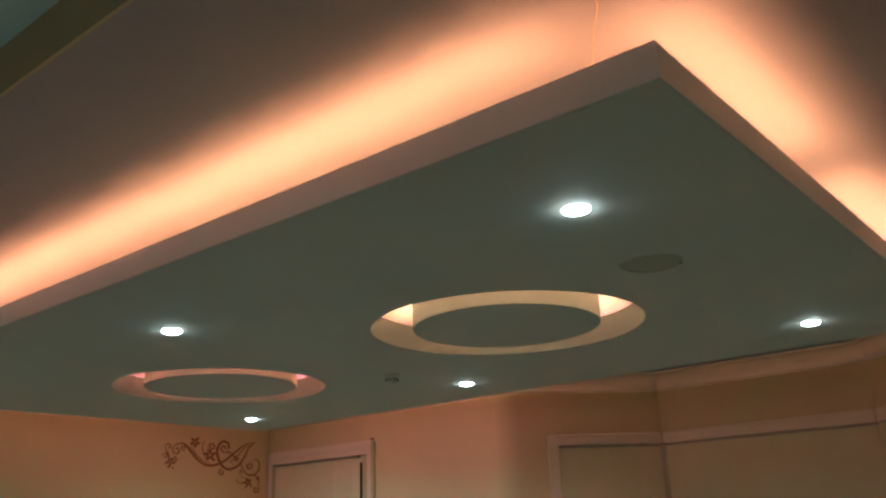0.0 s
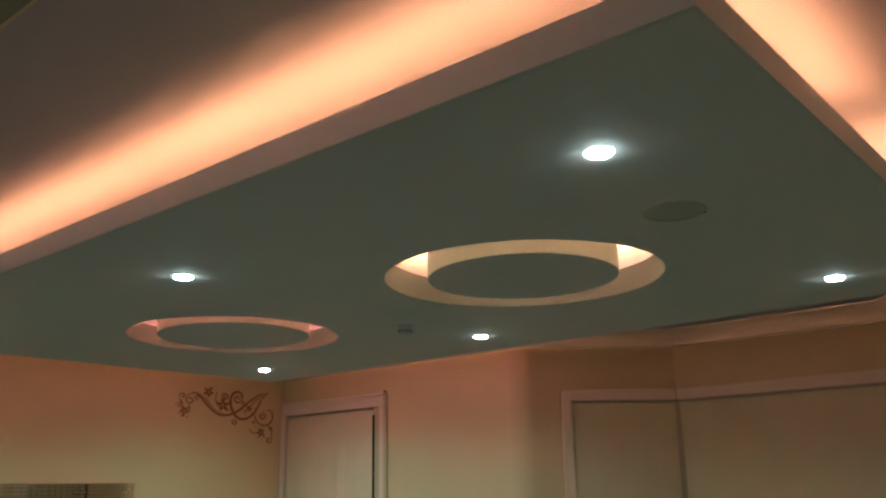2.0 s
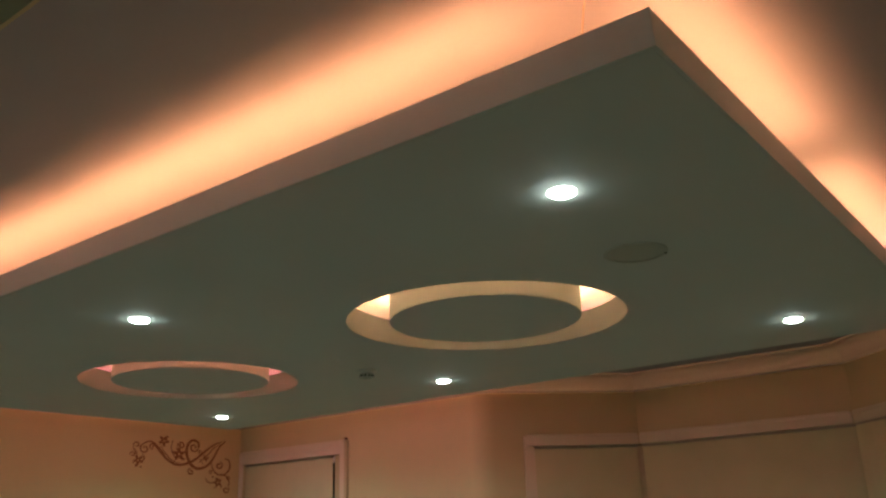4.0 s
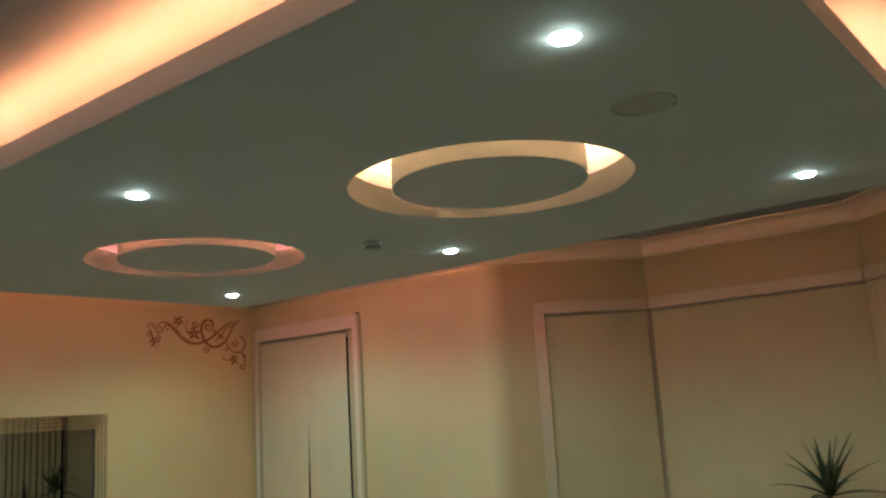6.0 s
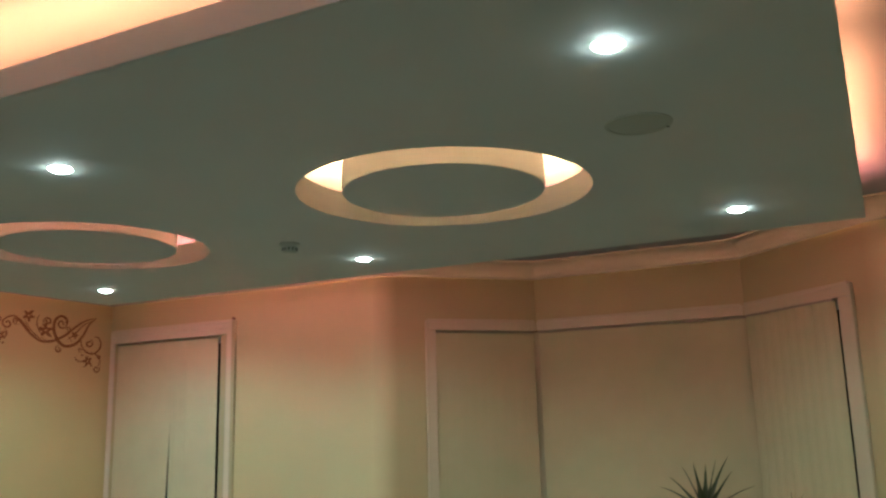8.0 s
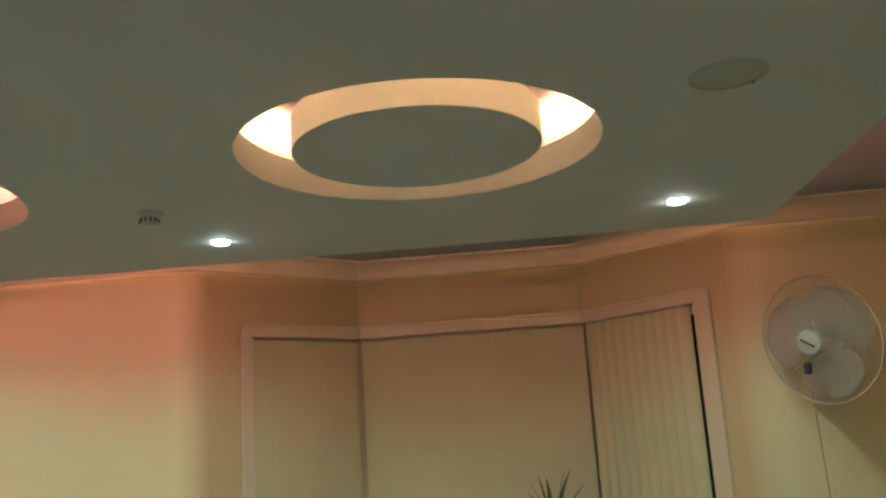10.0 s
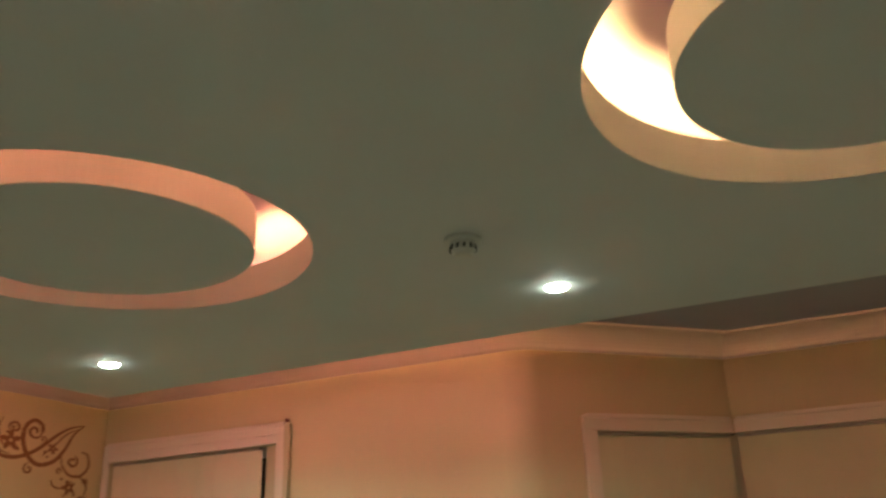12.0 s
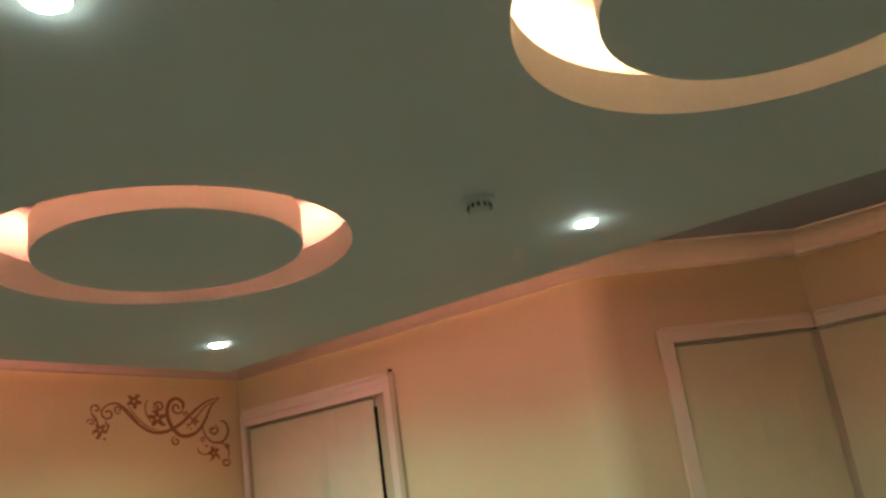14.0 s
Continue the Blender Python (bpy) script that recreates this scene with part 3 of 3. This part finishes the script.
def blob(x, y, r):
    pairs = []
    for k in range(9):
        t = math.pi * k / 8
        pairs.append((Vector((x - r * math.cos(t), y + r * math.sin(t))), Vector((x - r * math.cos(t), y - r * math.sin(t)))))
    solid(pairs, 2)


def flower(x, y, r, spin):
    for k in range(5):
        a = spin + k * 2 * math.pi / 5
        tip = Vector((x + r * math.cos(a), y + r * math.sin(a)))
        stroke([(x + 0.15 * r * math.cos(a), y + 0.15 * r * math.sin(a)), ((x + tip.x) / 2, (y + tip.y) / 2), tuple(tip)], r * 0.52, 0.35, 0.45)


def curl(x, y, r, start, turns, wide, flip=1):
    """A spiral that winds inwards to a round end."""
    pts = []
    for k in range(int(turns * 8) + 1):
        t = k / (turns * 8)
        a = start + flip * t * turns * 2 * math.pi
        rr = r * (1 - 0.72 * t)
        pts.append((x + rr * math.cos(a), y + rr * math.sin(a)))
    stroke(pts, wide, 0.4, 0.7)
    blob(*pts[-1], wide * 0.62)


stroke([(232, 178), (265, 215), (305, 252), (352, 275), (405, 270), (462, 240), (520, 190), (570, 155), (628, 137)], 13, 0.5, 0.2)
stroke([(628, 137), (588, 175), (560, 230), (522, 275), (470, 291), (430, 266), (407, 215), (412, 168), (440, 145), (468, 158), (472, 182)], 15, 0.15, 0.8)
curl(445, 182, 26, 0.0, 1.0, 9)
stroke([(300, 245), (268, 205), (240, 180), (212, 168), (182, 178), (160, 200)], 8, 0.2, 0.6)
curl(186, 206, 24, -2.2, 1.1, 8, -1)
curl(145, 190, 19, 2.4, 0.9, 7)
curl(128, 238, 15, 3.0, 0.9, 6)
flower(158, 264, 26, 0.4)
blob(150, 290, 7)
flower(281, 160, 29, 0.2)
curl(375, 178, 21, 2.6, 1.2, 9)
flower(366, 222, 34, 0.9)
flower(515, 232, 20, 0.1)
blob(488, 246, 5)
curl(437, 308, 19, -1.6, 1.0, 8, -1)
stroke([(548, 245), (556, 285), (588, 316), (630, 314), (657, 280), (650, 240), (624, 231)], 9, 0.3, 0.5)
curl(593, 268, 22, -1.2, 1.1, 9)
curl(549, 303, 12, 1.2, 0.9, 6)
stroke([(605, 312), (640, 326), (657, 352), (652, 378)], 7, 0.3, 0.6)
curl(640, 395, 20, -0.9, 1.1, 8)
stroke([(600, 335), (560, 362), (530, 355), (522, 336)], 6, 0.5, 0.3)
flower(590, 358, 27, 0.6)
flower(650, 333, 13, 0.3)
stroke([(612, 150), (560, 178), (520, 222), (478, 262)], 6, 0.2, 0.3)
stroke([(262, 178), (292, 222), (330, 254), (372, 268)], 5, 0.3, 0.3)
stroke([(330, 150), (322, 190), (336, 226), (352, 246)], 6, 0.5, 0.3)
stroke([(176, 232), (186, 252), (176, 276)], 9, 0.2, 0.2)
stroke([(128, 205), (142, 222), (150, 244)], 9, 0.3, 0.2)
curl(224, 190, 17, 1.0, 1.0, 7)
curl(478, 205, 14, 2.0, 1.0, 6, -1)
for x, y, r in ((300, 138, 5), (262, 142, 4), (172, 296, 5), (134, 276, 4), (392, 246, 6), (352, 196, 5), (498, 262, 4), (470, 232, 5), (560, 330, 5), (612, 380, 5), (574, 386, 4)):
    blob(x, y, r)
tagged(part("wall_sticker", decal, DECAL), "brown floral scroll sticker on the cream wall", "wall sticker")

hook = tagged(empty("wall_hook", pose(-5.408, WB, 2.325)), "tiny red-brown hook by the window casing", "hook")
part("peg", tube([(0, -0.001, 0), (0, -0.026, 0)], 0.009, 12), RUST, hook)

# ---- wall fan ----
FC, FN = Vector((-0.385, 5.05, 1.795)), Vector((-0.74, -0.60, -0.16)).normalized()
fan = tagged(empty("wall_fan", Matrix.Translation(FC) @ FN.to_track_quat("Z", "Y").to_matrix().to_4x4() @ Matrix.Scale(1.16, 4)), "grey wall fan with a round wire grille, switched off", "fan")
FR = 0.290
part("rim", lathe([(FR + 0.0045 * math.cos(t * math.pi / 5), 0.0045 * math.sin(t * math.pi / 5)) for t in range(10)], 64, True), GREYPL, fan, smooth=True)
hoop = [(r, z) for r, z in ((0.24, 0.045), (0.24, -0.045))]
front_grille, back_grille = [part(n, lathe([(r + 0.002 * math.cos(t * math.pi / 3), z + 0.002 * math.sin(t * math.pi / 3)) for t in range(6)], 56, True), GREYPL, fan)
                             for n, (r, z) in zip(("front_grille", "back_grille"), hoop)]
wire = tube([(0.045 + (FR - 0.045) * k / 6, 0, 0.075 * math.cos(k / 6 * math.pi / 2) ** 0.7 if k < 6 else 0) for k in range(7)], 0.0009, 5)
front = part("wire", wire, GREYPL, front_grille)
wire = tube([(0.07 + (FR - 0.07) * k / 6, 0, -0.075 * math.cos(k / 6 * math.pi / 2) ** 0.7 if k < 6 else 0) for k in range(7)], 0.0009, 5)
back = part("wire", wire, GREYPL, back_grille)
for base, count in ((front, 100), (back, 60)):
    for k in range(1, count):
        o = new("wire", base.data)
        o.parent = base.parent
        o.matrix_basis = pose(0, 0, 0, 0, 0, 360 * k / count)
cap = part("hub_cap", lathe([(0, 0.098), (0.036, 0.097), (0.055, 0.089), (0.061, 0.077), (0.061, 0.070), (0, 0.070)], 40), HUB, fan, "white hub cap", True)
bar = part("badge", boxed(-0.036, 0.036, -0.004, 0.004, 0.0965, 0.1000), SLOT, cap, "dark bar badge")
bar.rotation_euler = (0, 0, radians(-32))
for k in range(3):
    bm = bmesh.new()
    n = 10
    up = []
    for i in range(n + 1):
        u = i / n
        r = 0.045 + 0.222 * u
        half = radians(18 + 41 * math.sin(math.pi * (0.10 + 0.72 * u)) * math.sqrt(max(0.0, 1 - u ** 6)))
        up.append([(r * math.cos(half * s), r * math.sin(half * s), 0.03 * s * (1 - 0.4 * u)) for s in (-1, -0.6, -0.2, 0.2, 0.6, 1)])
    for lift in (0.001, -0.001):
        vs = [[bm.verts.new((x, y, z + lift)) for x, y, z in row] for row in up]
        for a, b in zip(vs, vs[1:]):
            for j in range(5):
                bm.faces.new((a[j], a[j + 1], b[j + 1], b[j]))
    part("blade", bm, BLADE, fan, "smoky grey blade", True).rotation_euler = (0, 0, radians(120 * k + 38))
part("motor", lathe([(0, -0.20), (0.055, -0.195), (0.075, -0.17), (0.078, -0.09), (0.07, -0.078), (0.02, -0.076), (0.02, 0.02), (0.045, 0.022), (0.045, 0.069), (0, 0.069)], 40), PLASTIC, fan, "white motor housing", True)
inv = fan.matrix_basis.inverted()
part("bracket", tube([inv @ Vector(p) for p in ((-0.20, 5.18, 1.82), (-0.16, 5.30, 1.72), (-0.16, 5.44, 1.66), (-0.16, WB - 0.02, 1.66))], 0.022, 12), PLASTIC, fan, "white wall arm", True)
part("wall_plate", tube([inv @ Vector((-0.16, WB - 0.025, 1.66)), inv @ Vector((-0.16, WB - 0.001, 1.66))], 0.065, 24), PLASTIC, fan)
part("knob", tube([inv @ Vector(p) for p in ((-0.480, 5.00, 1.67), (-0.484, 4.99, 1.645), (-0.486, 4.985, 1.625))], 0.017, 10), SLOT, fan, "black knob", True)
part("pull_cord", tube([inv @ Vector(p) for p in ((-0.470, 5.03, 1.63), (-0.462, 5.03, 1.3), (-0.455, 5.03, 0.95))], 0.003, 6), CABLE, fan, "thin pull cord")

# ---- stray cable on the upper ceiling ----
tagged(part("cable", tube([(-0.70, 1.40, ZC - 0.004), (-0.775, 1.52, ZC - 0.006), (-0.80, 1.58, ZC - 0.010), (-0.86, 1.66, ZC - 0.03), (-0.93, 1.76, ZC - 0.09), (-0.96, 1.80, ZS + 0.004)], 0.0018, 6), CORD),
       "thin stray cable hanging from the upper ceiling", "cable")


# ---- plants in the bay ----
def leaf(length, width, lean, curve):
    """One sword-shaped leaf, folded along its middle, arching outwards along x."""
    bm = bmesh.new()
    n = 9
    rows = []
    a = lean
    p = Vector((0.012, 0, 0))
    for i in range(n + 1):
        t = i / n
        w = width * (0.55 + 0.45 * math.sin(math.pi * min(1, t * 1.6 + 0.1))) * (1 - t ** 2.2) * 0.5 + 0.0006
        up = Vector((-math.sin(a), 0, math.cos(a)))
        rows.append([bm.verts.new(p + Vector((0, s * w, 0)) + up * (abs(s) * w * 0.35 + h)) for s, h in ((-1, 0), (0, 0), (1, 0), (0, -0.0015))])
        p = p + Vector((math.cos(a), 0, math.sin(a))) * length / n
        a -= curve / n
    for r, q in zip(rows, rows[1:]):
        for k in range(4):
            bm.faces.new((r[k], r[(k + 1) % 4], q[(k + 1) % 4], q[k]))
    return bm


def rosette(plant, top, seed, count, size):
    rnd = random.Random(seed)
    for k in range(count):
        t = k / count
        lean = radians(82 - 86 * t ** 1.3 + rnd.uniform(-8, 8))
        ob = part("leaf", leaf(size * rnd.uniform(0.75, 1.08), 0.064 * rnd.uniform(0.8, 1.15), lean, radians(rnd.uniform(10, 45) * (0.4 + t))), LEAF, plant)
        ob.matrix_basis = pose(*top, 0, 0, k * 137.5 + rnd.uniform(-12, 12)) @ pose(0, 0, 0.05 * (1 - t))


def yucca(x, y, heads, label):
    pl = tagged(empty("yucca_plant", pose(x, y, 0)), label, "plant", "plants in the bay")
    pot = part("pot", lathe([(0, 0), (0.12, 0), (0.125, 0.01), (0.155, 0.24), (0.165, 0.245), (0.165, 0.28), (0.15, 0.28), (0.148, 0.25), (0, 0.25)], 40), POT, pl, "terracotta pot", True)
    part("soil", lathe([(0, 0.262), (0.08, 0.264), (0.147, 0.255), (0.147, 0.2505), (0, 0.2505)], 30), SOIL, pot)
    for k, (hx, hy, hz, count, size) in enumerate(heads):
        part("stem", tube([(hx * 0.3, hy * 0.3, 0.25), (hx * 0.45, hy * 0.5, 0.25 + (hz - 0.25) * 0.45), (hx, hy, hz + 0.03)], 0.026, 10, 0.6), STEM, pl, "ringed grey-brown stem", True)
        rosette(pl, (hx, hy, hz), 11 + 7 * k + int(x * 10), count, size)
    return pl


yucca(-1.86, 6.10, ((0.03, 0.02, 0.745, 16, 0.45),), "tall spiky yucca plant with dark green sword leaves")
yucca(-1.30, 5.95, ((0.0, 0.0, 0.44, 18, 0.44),), "shorter spiky yucca plant with dark green sword leaves")
